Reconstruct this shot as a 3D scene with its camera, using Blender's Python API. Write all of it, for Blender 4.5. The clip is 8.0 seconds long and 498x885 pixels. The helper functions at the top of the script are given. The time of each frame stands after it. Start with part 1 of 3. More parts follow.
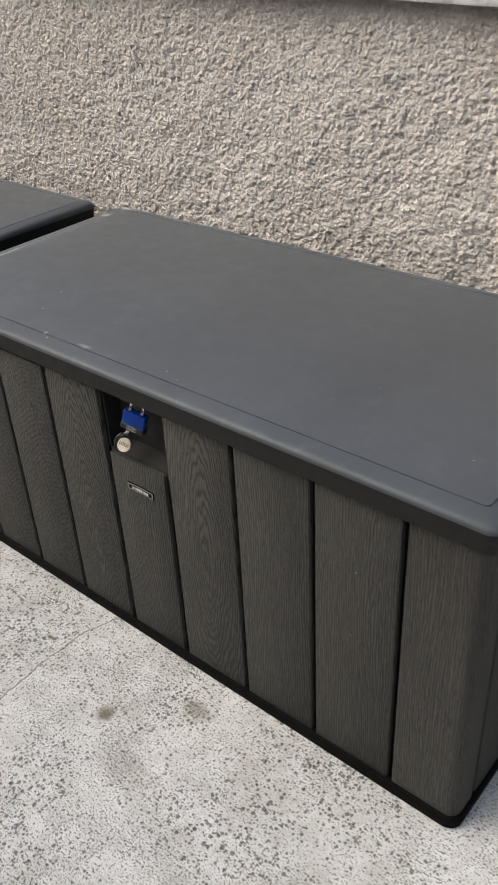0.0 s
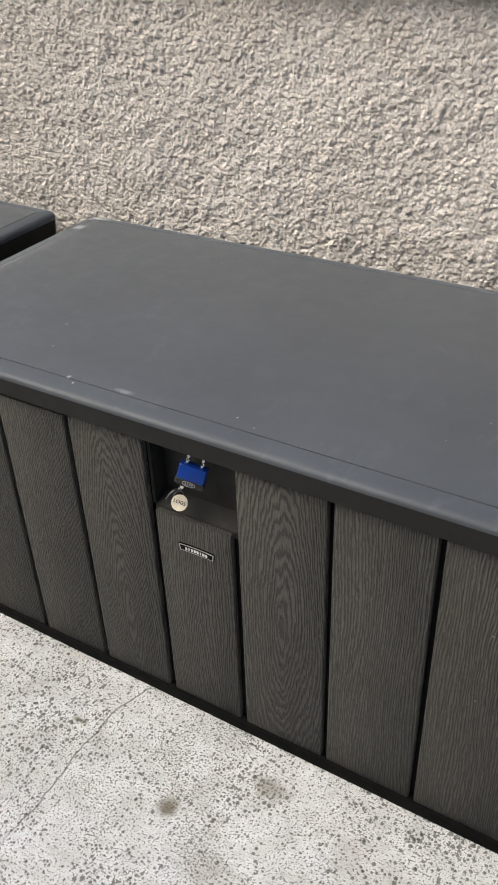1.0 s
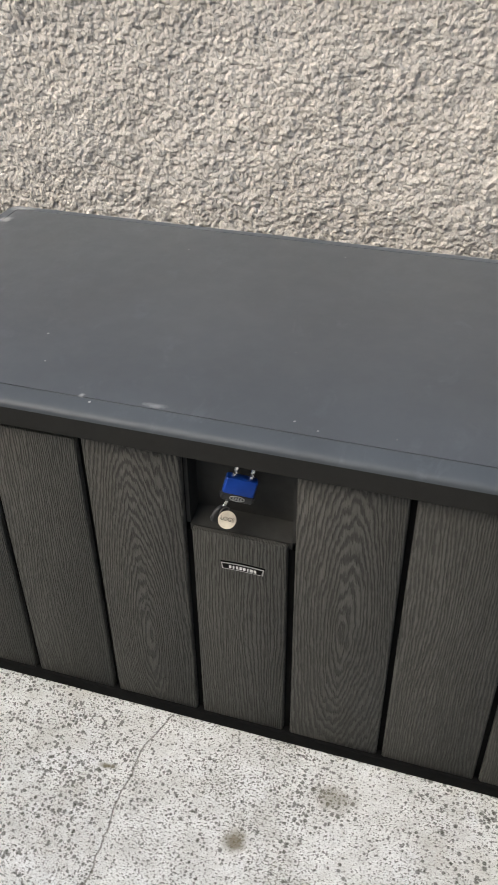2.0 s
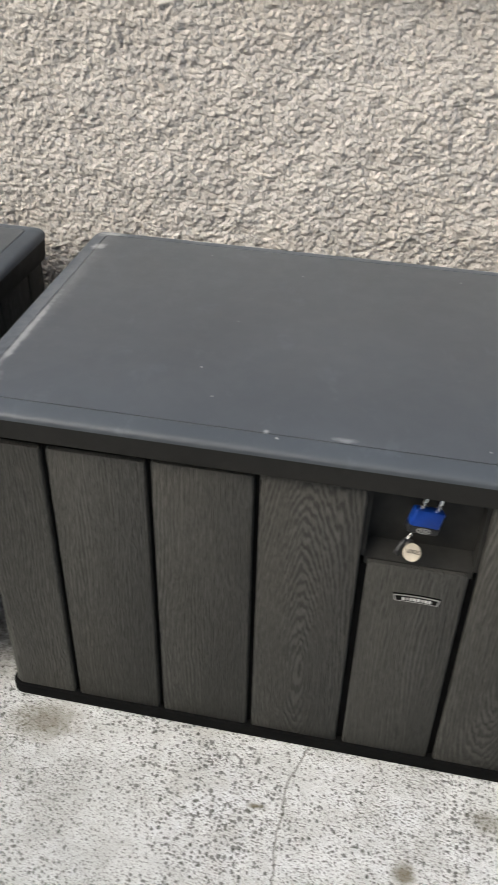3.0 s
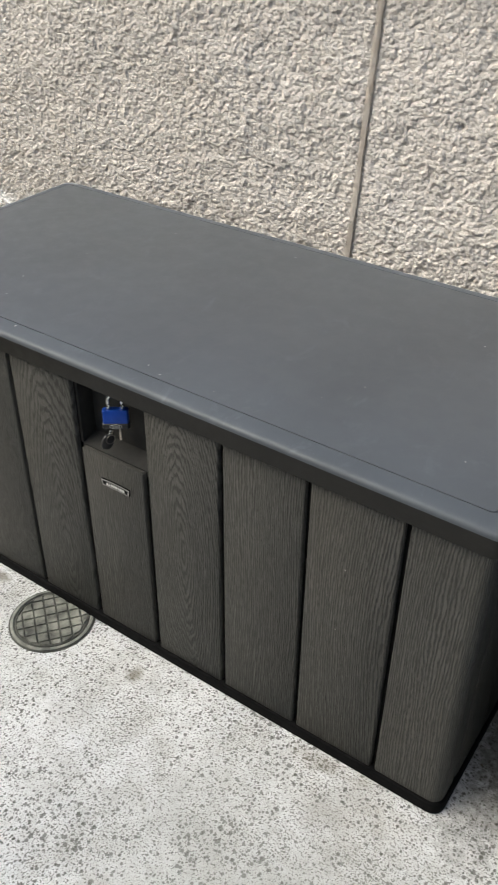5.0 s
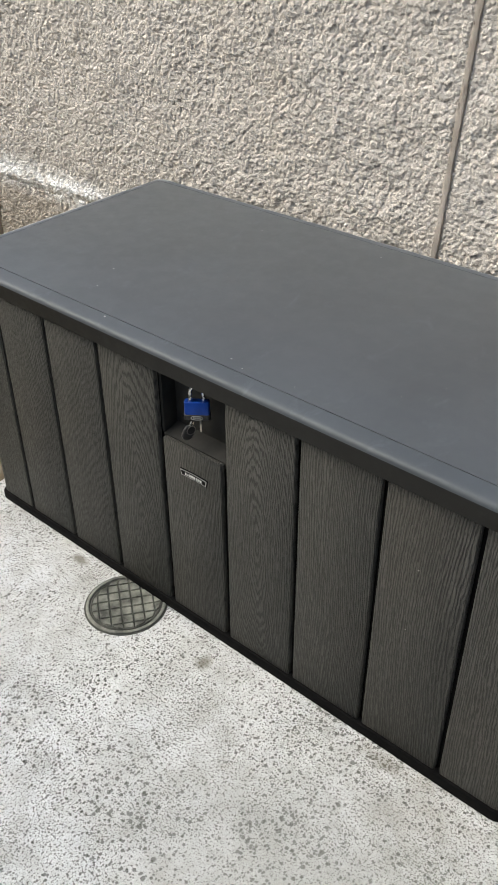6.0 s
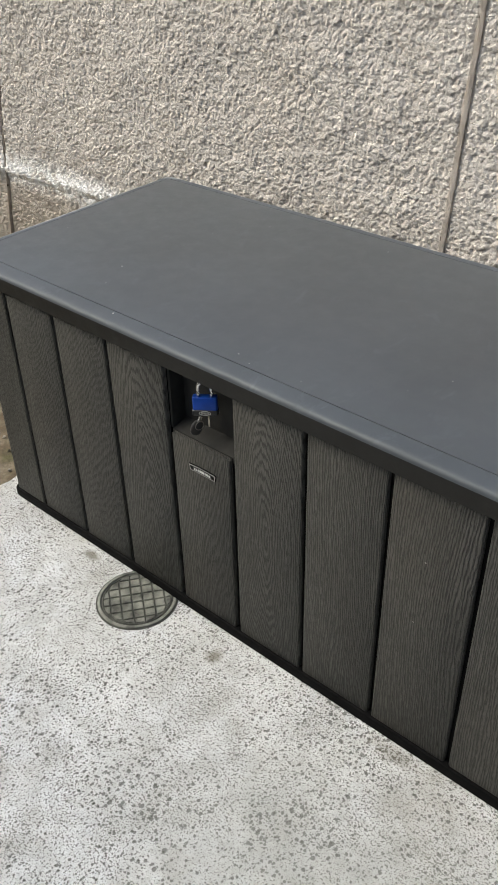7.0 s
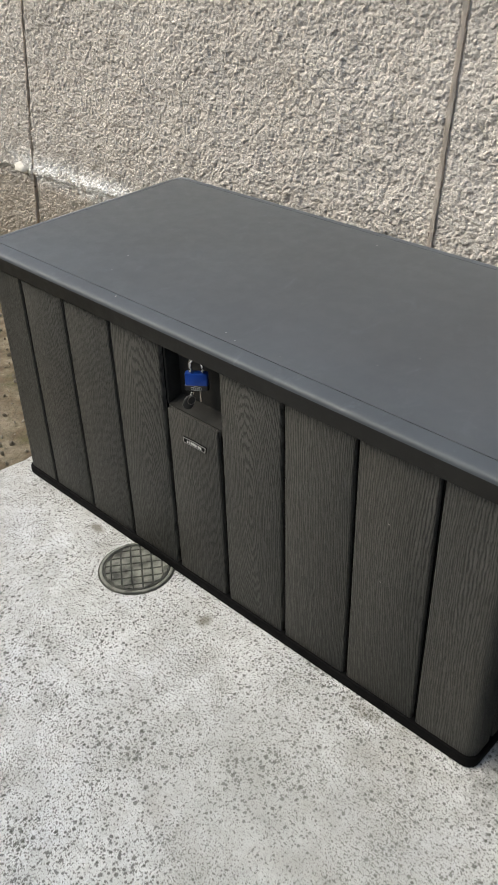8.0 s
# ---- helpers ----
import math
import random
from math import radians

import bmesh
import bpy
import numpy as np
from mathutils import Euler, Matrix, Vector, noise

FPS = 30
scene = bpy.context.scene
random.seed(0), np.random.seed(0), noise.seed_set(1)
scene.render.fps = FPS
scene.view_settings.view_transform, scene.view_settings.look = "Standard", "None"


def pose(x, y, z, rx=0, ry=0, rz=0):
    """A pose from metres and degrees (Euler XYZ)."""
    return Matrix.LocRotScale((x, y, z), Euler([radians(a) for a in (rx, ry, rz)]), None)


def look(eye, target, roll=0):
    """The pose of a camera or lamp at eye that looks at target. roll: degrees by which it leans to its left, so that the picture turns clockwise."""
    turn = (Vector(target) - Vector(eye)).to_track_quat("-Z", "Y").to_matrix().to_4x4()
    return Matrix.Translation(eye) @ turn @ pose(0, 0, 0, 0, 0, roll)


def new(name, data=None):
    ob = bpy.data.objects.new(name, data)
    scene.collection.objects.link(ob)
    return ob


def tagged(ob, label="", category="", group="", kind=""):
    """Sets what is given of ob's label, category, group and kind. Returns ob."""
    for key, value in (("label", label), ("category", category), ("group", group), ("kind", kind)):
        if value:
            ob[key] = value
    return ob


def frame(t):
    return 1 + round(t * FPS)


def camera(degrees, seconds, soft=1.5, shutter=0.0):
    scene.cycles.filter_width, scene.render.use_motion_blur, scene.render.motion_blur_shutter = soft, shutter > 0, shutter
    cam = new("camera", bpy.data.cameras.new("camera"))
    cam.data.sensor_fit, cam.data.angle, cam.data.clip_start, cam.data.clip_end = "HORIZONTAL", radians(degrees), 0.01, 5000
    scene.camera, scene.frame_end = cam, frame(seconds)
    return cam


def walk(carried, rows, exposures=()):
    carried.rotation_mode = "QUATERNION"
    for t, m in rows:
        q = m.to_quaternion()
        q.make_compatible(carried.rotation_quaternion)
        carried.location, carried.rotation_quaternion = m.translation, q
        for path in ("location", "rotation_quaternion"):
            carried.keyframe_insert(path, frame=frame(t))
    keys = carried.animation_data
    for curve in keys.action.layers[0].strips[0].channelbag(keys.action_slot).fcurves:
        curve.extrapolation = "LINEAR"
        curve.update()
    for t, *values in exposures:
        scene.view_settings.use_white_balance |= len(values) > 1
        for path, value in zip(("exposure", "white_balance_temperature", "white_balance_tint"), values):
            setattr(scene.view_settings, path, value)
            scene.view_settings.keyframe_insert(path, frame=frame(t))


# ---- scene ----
cam = camera(33.5, 8.0, shutter=0.3)
PATH = [
    (0, (0.983, 0.046, 1.326), (-0.15, 1.303, 0.261), -3.2),
    (0.5, (0.773, 0.055, 1.321), (-0.255, 1.365, 0.214), -2.3),
    (1, (0.591, 0.028, 1.322), (-0.293, 1.442, 0.219), -2.1),
    (1.2, (0.518, 0.010, 1.316), (-0.262, 1.468, 0.196), -1.9),
    (2.3, (0.139, -0.008, 1.316), (-0.250, 1.560, 0.130), -0.3),
    (2.5, (0.07, -0.029, 1.32), (-0.259, 1.552, 0.14), 0.2),
    (3, (-0.14, -0.061, 1.334), (-0.439, 1.543, 0.178), 1.6),
    (3.2, (-0.224, -0.030, 1.334), (-0.616, 1.556, 0.187), 1.3),
    (3.5, (-0.383, 0.014, 1.326), (-0.928, 1.575, 0.199), 0.8),
    (3.7, (-0.459, 0.040, 1.346), (-1.103, 1.560, 0.217), 0.0),
    (4, (-0.580, 0.024, 1.352), (-1.293, 1.520, 0.232), -0.4),
    (4.5, (-0.688, -0.012, 1.356), (-1.490, 1.434, 0.232), 0.1),
    (5, (-0.705, -0.012, 1.367), (-1.645, 1.349, 0.239), 0.6),
    (5.2, (-0.706, -0.018, 1.366), (-1.692, 1.313, 0.241), 0.5),
    (6.3, (-0.690, -0.033, 1.370), (-1.785, 1.202, 0.242), -0.8),
    (6.5, (-0.684, -0.032, 1.369), (-1.787, 1.197, 0.241), -1.1),
    (7, (-0.683, -0.034, 1.369), (-1.787, 1.193, 0.239), -1.4),
    (7.5, (-0.642, -0.027, 1.366), (-1.773, 1.174, 0.236), -1.2),
    (8, (-0.517, -0.079, 1.371), (-1.693, 1.106, 0.269), -1.7),
]
walk(cam, [(t, look(eye, target, roll)) for t, eye, target, roll in PATH],
     exposures=[(0.0, 0.32, 6550, 9), (0.5, 0.48, 6530, 8.5), (1.0, 0.54, 6500, 8), (2.5, 0.48, 6400, 6.5), (4.0, 0.70, 6360, 6), (5.0, 0.66, 6360, 5.5), (6.5, 0.54, 6380, 5), (8.0, 0.46, 6420, 5)])

# ---- sky and sun: bright overcast ----
world = bpy.data.worlds.new("overcast_sky")
scene.world = world
world.use_nodes = True
wn, wl = world.node_tree.nodes, world.node_tree.links
sky = wn.new("ShaderNodeTexSky")
sky.sky_type = "NISHITA"
sky.sun_disc = False
sky.sun_elevation, sky.sun_rotation = radians(44), radians(230)
sky.dust_density, sky.ozone_density = 6.0, 1.0
soft_sky = wn.new("ShaderNodeHueSaturation")
soft_sky.inputs["Saturation"].default_value = 0.85
wl.new(sky.outputs[0], soft_sky.inputs["Color"])
wl.new(soft_sky.outputs[0], wn["Background"].inputs["Color"])
wn["Background"].inputs["Strength"].default_value = 0.15
sun_data = bpy.data.lights.new("sun", "SUN")
sun_data.energy, sun_data.angle, sun_data.color = 1.0, radians(60), (1.0, 0.99, 0.965)
sun = new("sun", sun_data)
sun.matrix_world = look((-2.3, -1.9, 2.9), (0.0, 0.0, 0.0))


# ---- materials ----
class Nodes:
    """Short hand for building a node material."""

    def __init__(self, name, rough=0.6, metal=0.0, spec=0.5):
        self.mat = bpy.data.materials.new(name)
        self.mat.use_nodes = True
        self.n, self.l = self.mat.node_tree.nodes, self.mat.node_tree.links
        self.shader = self.n["Principled BSDF"]
        self.shader.inputs["Roughness"].default_value = rough
        self.shader.inputs["Metallic"].default_value = metal
        self.shader.inputs["Specular IOR Level"].default_value = spec
        self.coord = self.n.new("ShaderNodeTexCoord")

    def put(self, socket, value):
        if isinstance(value, bpy.types.NodeSocket):
            self.l.new(value, socket)
        else:
            socket.default_value = value

    def math(self, op, a, b=0.0, c=0.0, clamp=False):
        node = self.n.new("ShaderNodeMath")
        node.operation, node.use_clamp = op, clamp
        for i, v in enumerate((a, b, c)):
            self.put(node.inputs[i], v)
        return node.outputs[0]

    def place(self, scale=(1, 1, 1), shift=(0, 0, 0), kind="Object", vary=0.0):
        node = self.n.new("ShaderNodeMapping")
        self.l.new(self.coord.outputs[kind], node.inputs["Vector"])
        node.inputs["Scale"].default_value = scale
        node.inputs["Location"].default_value = shift
        if vary:
            info = self.n.new("ShaderNodeObjectInfo")
            off = self.n.new("ShaderNodeCombineXYZ")
            step = self.math("MULTIPLY", info.outputs["Random"], vary)
            for i in range(3):
                self.l.new(step, off.inputs[i])
            self.l.new(off.outputs[0], node.inputs["Location"])
        return node.outputs[0]

    def noise(self, vec, scale, detail=3.0, rough=0.55, distort=0.0):
        node = self.n.new("ShaderNodeTexNoise")
        self.l.new(vec, node.inputs["Vector"])
        for k, v in (("Scale", scale), ("Detail", detail), ("Roughness", rough), ("Distortion", distort)):
            node.inputs[k].default_value = v
        return node.outputs["Fac"]

    def cells(self, vec, scale, feature="F1", rand=1.0):
        node = self.n.new("ShaderNodeTexVoronoi")
        node.feature = feature
        self.l.new(vec, node.inputs["Vector"])
        node.inputs["Scale"].default_value = scale
        node.inputs["Randomness"].default_value = rand
        return node.outputs["Distance"], node.outputs["Color"]

    def ramp(self, fac, lo, hi, a=0.0, b=1.0):
        node = self.n.new("ShaderNodeMapRange")
        node.clamp = True
        self.put(node.inputs["Value"], fac)
        for k, v in (("From Min", lo), ("From Max", hi), ("To Min", a), ("To Max", b)):
            node.inputs[k].default_value = v
        return node.outputs[0]

    def mix(self, fac, a, b, blend="MIX"):
        node = self.n.new("ShaderNodeMix")
        node.data_type, node.blend_type = "RGBA", blend
        self.put(node.inputs["Factor"], fac)
        for sock, v in ((node.inputs[6], a), (node.inputs[7], b)):
            self.put(sock, (*v, 1.0) if isinstance(v, tuple) and len(v) == 3 else v)
        return node.outputs[2]

    def split(self, vec):
        node = self.n.new("ShaderNodeSeparateXYZ")
        self.l.new(vec, node.inputs[0])
        return node.outputs[0], node.outputs[1], node.outputs[2]

    def blob(self, vec, centre, size, wobble, edge=0.35, ragged=1.6):
        """A soft round mark with a ragged rim: 1 inside, 0 outside."""
        x, y, z = self.split(vec)
        dx = self.math("DIVIDE", self.math("SUBTRACT", x, centre[0]), size[0])
        dy = self.math("DIVIDE", self.math("SUBTRACT", y, centre[1]), size[1])
        r = self.math("SQRT", self.math("ADD", self.math("MULTIPLY", dx, dx), self.math("MULTIPLY", dy, dy)))
        r = self.math("ADD", r, self.math("MULTIPLY", self.math("SUBTRACT", wobble, 0.5), ragged))
        return self.ramp(r, 1.0 - edge, 1.0 + edge, 1.0, 0.0)

    def bump(self, height, strength, distance, after=None):
        node = self.n.new("ShaderNodeBump")
        node.inputs["Strength"].default_value = strength
        node.inputs["Distance"].default_value = distance
        self.l.new(height, node.inputs["Height"])
        if after is not None:
            self.l.new(after, node.inputs["Normal"])
        return node.outputs[0]

    def done(self, colour, normal=None, rough=None):
        self.put(self.shader.inputs["Base Color"], (*colour, 1.0) if isinstance(colour, tuple) else colour)
        if normal is not None:
            self.l.new(normal, self.shader.inputs["Normal"])
        if rough is not None:
            self.put(self.shader.inputs["Roughness"], rough)
        return self.mat


def roughcast_material():
    m = Nodes("roughcast", rough=0.92, spec=0.2)
    p = m.place()
    big = m.noise(p, 1.3, 4)
    mid = m.noise(p, 9.0, 4)
    fine = m.noise(p, 150.0, 3)
    grit, tint = m.cells(p, 120.0)
    c = m.mix(m.ramp(big, 0.35, 0.65), (0.575, 0.53, 0.475), (0.635, 0.595, 0.55))
    c = m.mix(m.ramp(mid, 0.54, 0.74, 0.0, 0.25), c, (0.50, 0.43, 0.35))
    c = m.mix(m.ramp(fine, 0.3, 0.6, 0.2, 0.0), c, (0.36, 0.33, 0.295))
    shade, _, _ = m.split(tint)
    c = m.mix(m.ramp(shade, 0.0, 1.0, 0.0, 0.26), c, (0.40, 0.355, 0.305))
    crumb, ctint = m.cells(p, 210.0)
    pale, _, _ = m.split(ctint)
    c = m.mix(m.ramp(pale, 0.55, 1.0, 0.0, 0.35), c, (0.78, 0.75, 0.71))
    # darker and browner towards the ground
    x, y, z = m.split(p)
    low = m.ramp(m.math("ADD", z, m.math("MULTIPLY", mid, 0.25)), 0.45, 0.85, 0.5, 0.0)
    c = m.mix(low, c, (0.27, 0.245, 0.205))
    # browner towards the upper right, and pale lime splash beside the low ledge
    upper_brown = m.math("MULTIPLY", m.ramp(z, 1.0, 1.2, 0.0, 0.4), m.ramp(x, -1.0, 0.1, 0.0, 1.0))
    c = m.mix(m.math("MULTIPLY", upper_brown, m.ramp(mid, 0.4, 0.6)), c, (0.33, 0.26, 0.18))
    lime = m.blob(m.place((1, 0, 0), kind="Object"), (-2.98, 0.0), (0.36, 1.0), mid)
    lime_z = m.ramp(m.math("ABSOLUTE", m.math("SUBTRACT", m.math("ADD", z, m.math("MULTIPLY", m.math("ADD", x, 3.0), 0.04)), 0.545)), 0.022, 0.075, 1.0, 0.0)
    c = m.mix(m.math("MULTIPLY", m.math("MULTIPLY", lime, lime_z), m.ramp(m.noise(p, 30.0, 3), 0.36, 0.52)), c, (0.88, 0.87, 0.85))
    below = m.math("MULTIPLY", m.ramp(z, 0.48, 0.53, 0.35, 0.0), m.ramp(x, -2.9, -2.8, 1.0, 0.0))
    c = m.mix(below, c, (0.33, 0.27, 0.19))
    rounded_crumb = m.math("SUBTRACT", 1.0, m.math("MULTIPLY", crumb, crumb))
    n = m.bump(m.math("SUBTRACT", 1.0, grit), 0.8, 0.006)
    n = m.bump(m.noise(p, 190.0, 4, 0.65), 0.6, 0.004, n)
    n = m.bump(rounded_crumb, 0.8, 0.0016, n)
    n = m.bump(m.noise(p, 520.0, 3, 0.7), 0.5, 0.002, n)
    return m.done(c, n)


def joint_material():
    m = Nodes("joint_mortar", rough=0.9, spec=0.2)
    p = m.place()
    c = m.mix(m.ramp(m.noise(p, 25.0, 4), 0.35, 0.65), (0.56, 0.50, 0.43), (0.68, 0.63, 0.57))
    c = m.mix(m.ramp(m.noise(m.place((3, 1, 1)), 40.0, 2), 0.66, 0.72), c, (0.10, 0.08, 0.06))
    return m.done(c, m.bump(m.noise(p, 180.0, 4), 0.5, 0.002))


def concrete_material():
    m = Nodes("worn_white_concrete", rough=0.88, spec=0.25)
    p = m.place()
    big = m.noise(p, 2.2, 5)
    mid = m.noise(p, 11.0, 4)
    warp = m.noise(p, 60.0, 3)
    c = m.mix(m.ramp(big, 0.35, 0.65), (0.78, 0.785, 0.765), (0.88, 0.885, 0.885))
    c = m.mix(m.ramp(mid, 0.45, 0.70, 0.0, 0.35), c, (0.47, 0.465, 0.435))
    c = m.mix(m.ramp(m.noise(p, 5.0, 5, 0.65), 0.53, 0.64, 0.0, 0.8), c, (0.84, 0.85, 0.865))
    # pits where the paint has worn off, in drifts
    pit = m.noise(p, 270.0, 2.0, 0.55)
    drift = m.math("ADD", m.math("MULTIPLY", m.noise(p, 9.0, 5, 0.65), 0.24), m.math("MULTIPLY", big, 0.10))
    pits = m.ramp(m.math("ADD", pit, drift), 0.730, 0.775)
    c = m.mix(m.math("MULTIPLY", pits, 0.78), c, (0.065, 0.064, 0.05))
    # grey-green and brown grime in the most worn drifts
    c = m.mix(m.ramp(drift, 0.18, 0.235, 0.0, 0.30), c, (0.40, 0.39, 0.33))
    c = m.mix(m.ramp(m.noise(p, 4.2, 4, 0.6), 0.55, 0.70, 0.0, 0.4), c, (0.44, 0.41, 0.35))
    # rubbed grey ground between brighter flakes of paint
    c = m.mix(m.ramp(m.noise(p, 19.0, 5, 0.7), 0.46, 0.60, 0.0, 0.28), c, (0.50, 0.50, 0.465))
    c = m.mix(m.ramp(m.noise(p, 70.0, 4, 0.7), 0.50, 0.62, 0.0, 0.28), c, (0.48, 0.475, 0.44))
    # round dots of two sizes
    spread = m.ramp(m.noise(p, 3.6, 4), 0.36, 0.60, 0.62, 1.2)
    jag = m.math("MULTIPLY", m.math("SUBTRACT", m.noise(p, 420.0, 3, 0.65), 0.5), 0.55)
    dots = None
    for size, least, reach_most, deep in ((100.0, 0.40, 0.43, 0.74), (155.0, 0.15, 0.49, 0.74)):
        d, col = m.cells(m.place((1, 1, 0), (size * 0.013, 0.4, 0)), size)
        pick, _, _ = m.split(col)
        reach = m.math("MULTIPLY", m.ramp(pick, least, 1.0, 0.0, reach_most), spread)
        dot = m.ramp(m.math("SUBTRACT", reach, m.math("ADD", d, jag)), -0.03, 0.06)
        c = m.mix(m.math("MULTIPLY", dot, deep), c, (0.055, 0.054, 0.042))
        dots = dot if dots is None else m.math("MAXIMUM", dots, dot)
    small = m.ramp(m.noise(p, 560.0, 3, 0.7), 0.50, 0.60)
    c = m.mix(m.math("MULTIPLY", small, 0.4), c, (0.26, 0.26, 0.235))
    # soil in the slot between the boxes, with the slot's shade painted in
    slot_soil_shade = m.blob(p, (-0.835, 1.30), (0.10, 0.42), warp, 0.30, 0.8)
    c = m.mix(m.math("MULTIPLY", slot_soil_shade, 0.85), c, (0.07, 0.065, 0.05))
    # a greyer stretch in front of the boxes
    grey_stretch = m.blob(p, (-1.00, 0.58), (0.42, 0.20), m.noise(p, 6.0, 5, 0.65), 0.6, 1.6)
    c = m.mix(m.math("MULTIPLY", grey_stretch, 0.42), c, (0.33, 0.335, 0.30))
    # rust and moss spots
    for x, y, w, h, dark in ((-0.003, 0.667, 0.016, 0.017, 0.85), (0.137, 0.786, 0.03, 0.02, 0.45), (-1.548, 0.799, 0.016, 0.018, 0.65),
                             (-0.69, 0.81, 0.05, 0.03, 0.5), (-0.258, 0.732, 0.012, 0.005, 0.85), (-0.66, 0.827, 0.05, 0.035, 0.45), (-1.995, 0.838, 0.022, 0.012, 0.7), (-1.128, 0.845, 0.05, 0.02, 0.4), (-0.41, 0.43, 0.08, 0.05, 0.3),
                             (0.13, 0.60, 0.05, 0.03, 0.25)):
        c = m.mix(m.math("MULTIPLY", m.blob(p, (x, y), (w, h), warp, 0.5), dark), c, (0.17, 0.145, 0.09))
    # one hairline crack
    x, y, z = m.split(p)
    line = m.math("ADD", -0.213, m.math("ADD", m.ramp(y, 0.785, 0.870, 0.0, 0.032), m.math("MULTIPLY", m.ramp(y, 0.595, 0.66, 1.0, 0.0), 0.006)))
    line = m.math("ADD", line, m.math("MULTIPLY", m.math("SUBTRACT", m.noise(m.place((0, 1, 0)), 17.0, 5, 0.65), 0.5), 0.028))
    off = m.math("ABSOLUTE", m.math("SUBTRACT", x, line))
    crack = m.math("MULTIPLY", m.ramp(off, 0.0009, 0.0022, 1.0, 0.0), m.ramp(y, 0.45, 0.52))
    c = m.mix(m.math("MULTIPLY", crack, 0.7), c, (0.13, 0.12, 0.10))
    height = m.math("SUBTRACT", m.math("SUBTRACT", m.noise(p, 420.0, 3), m.math("MULTIPLY", m.math("MAXIMUM", pits, dots), 1.2)), crack)
    return m.done(c, m.bump(height, 0.8, 0.0018, m.bump(mid, 0.3, 0.006)))


def soil_material():
    m = Nodes("mossy_soil", rough=0.95, spec=0.2)
    p = m.place()
    c = m.mix(m.ramp(m.noise(p, 14.0, 5), 0.4, 0.62), (0.16, 0.125, 0.08), (0.30, 0.26, 0.19))
    c = m.mix(m.ramp(m.noise(p, 6.0, 4), 0.52, 0.62, 0.0, 0.7), c, (0.10, 0.105, 0.045))
    d, tint = m.cells(p, 85.0)
    shade, _, _ = m.split(tint)
    c = m.mix(m.ramp(shade, 0.0, 1.0, 0.0, 0.4), c, (0.09, 0.08, 0.06))
    return m.done(c, m.bump(m.noise(p, 120.0, 4), 0.9, 0.008))


def plank_material(name, knot=None):
    """Dark grey plastic moulded with fine wood grain along z; knot: (x, z) round which the grain closes."""
    m = Nodes(name, rough=0.6, spec=0.35)
    p = m.place()
    x, y, z = m.split(p)
    across = m.math("ADD", x, y)
    sweep = m.noise(m.place((1, 1, 0.16), vary=7.0), 11.0, 1.0, 0.4)
    wobble = m.noise(m.place((1, 1, 0.13), vary=3.0), 130.0, 3, 0.7)
    if knot:
        dx = m.math("SUBTRACT", x, knot[0])
        dz = m.math("MULTIPLY", m.math("SUBTRACT", z, knot[1]), 0.17)
        across = m.math("SQRT", m.math("ADD", m.math("ADD", m.math("MULTIPLY", dx, dx), m.math("MULTIPLY", dz, dz)), 0.00003))
    phase = m.math("ADD", m.math("MULTIPLY", across, 215.0), m.math("MULTIPLY", sweep, 12.0))
    phase = m.math("ADD", phase, m.math("MULTIPLY", wobble, 2.2))
    ring = m.ramp(m.math("SINE", m.math("MULTIPLY", phase, 6.2832)), -0.85, 0.45)
    fibre = m.noise(m.place((1, 1, 0.07), vary=5.0), 620.0, 3, 0.65)
    patch = m.noise(m.place((1, 1, 0.35), vary=9.0), 7.0, 4)
    speckle = m.noise(p, 900.0, 2)
    c = m.mix(m.ramp(patch, 0.35, 0.65), (0.066, 0.0655, 0.057), (0.084, 0.083, 0.074))
    c = m.mix(m.ramp(m.noise(m.place((1, 1, 0.8), vary=4.0), 3.0, 3), 0.5, 0.72, 0.0, 0.35), c, (0.074, 0.066, 0.054))
    c = m.mix(m.math("MULTIPLY", m.math("SUBTRACT", 1.0, ring), 0.80), c, (0.014, 0.0135, 0.012))
    c = m.mix(m.ramp(fibre, 0.40, 0.60, 0.40, 0.0), c, (0.024, 0.023, 0.020))
    c = m.mix(m.ramp(speckle, 0.5, 0.75, 0.0, 0.25), c, (0.12, 0.118, 0.108))
    speck, col = m.cells(m.place((1, 0, 1)), 14.0)
    pick, _, _ = m.split(col)
    c = m.mix(m.math("MULTIPLY", m.math("LESS_THAN", speck, m.ramp(pick, 0.6, 1.0, 0.0, 0.03)), 0.5), c, (0.38, 0.37, 0.34))
    height = m.math("ADD", m.math("MULTIPLY", ring, 0.9), m.math("MULTIPLY", fibre, 0.5))
    return m.done(c, m.bump(height, 1.0, 0.0013), m.ramp(fibre, 0.3, 0.7, 0.66, 0.52))


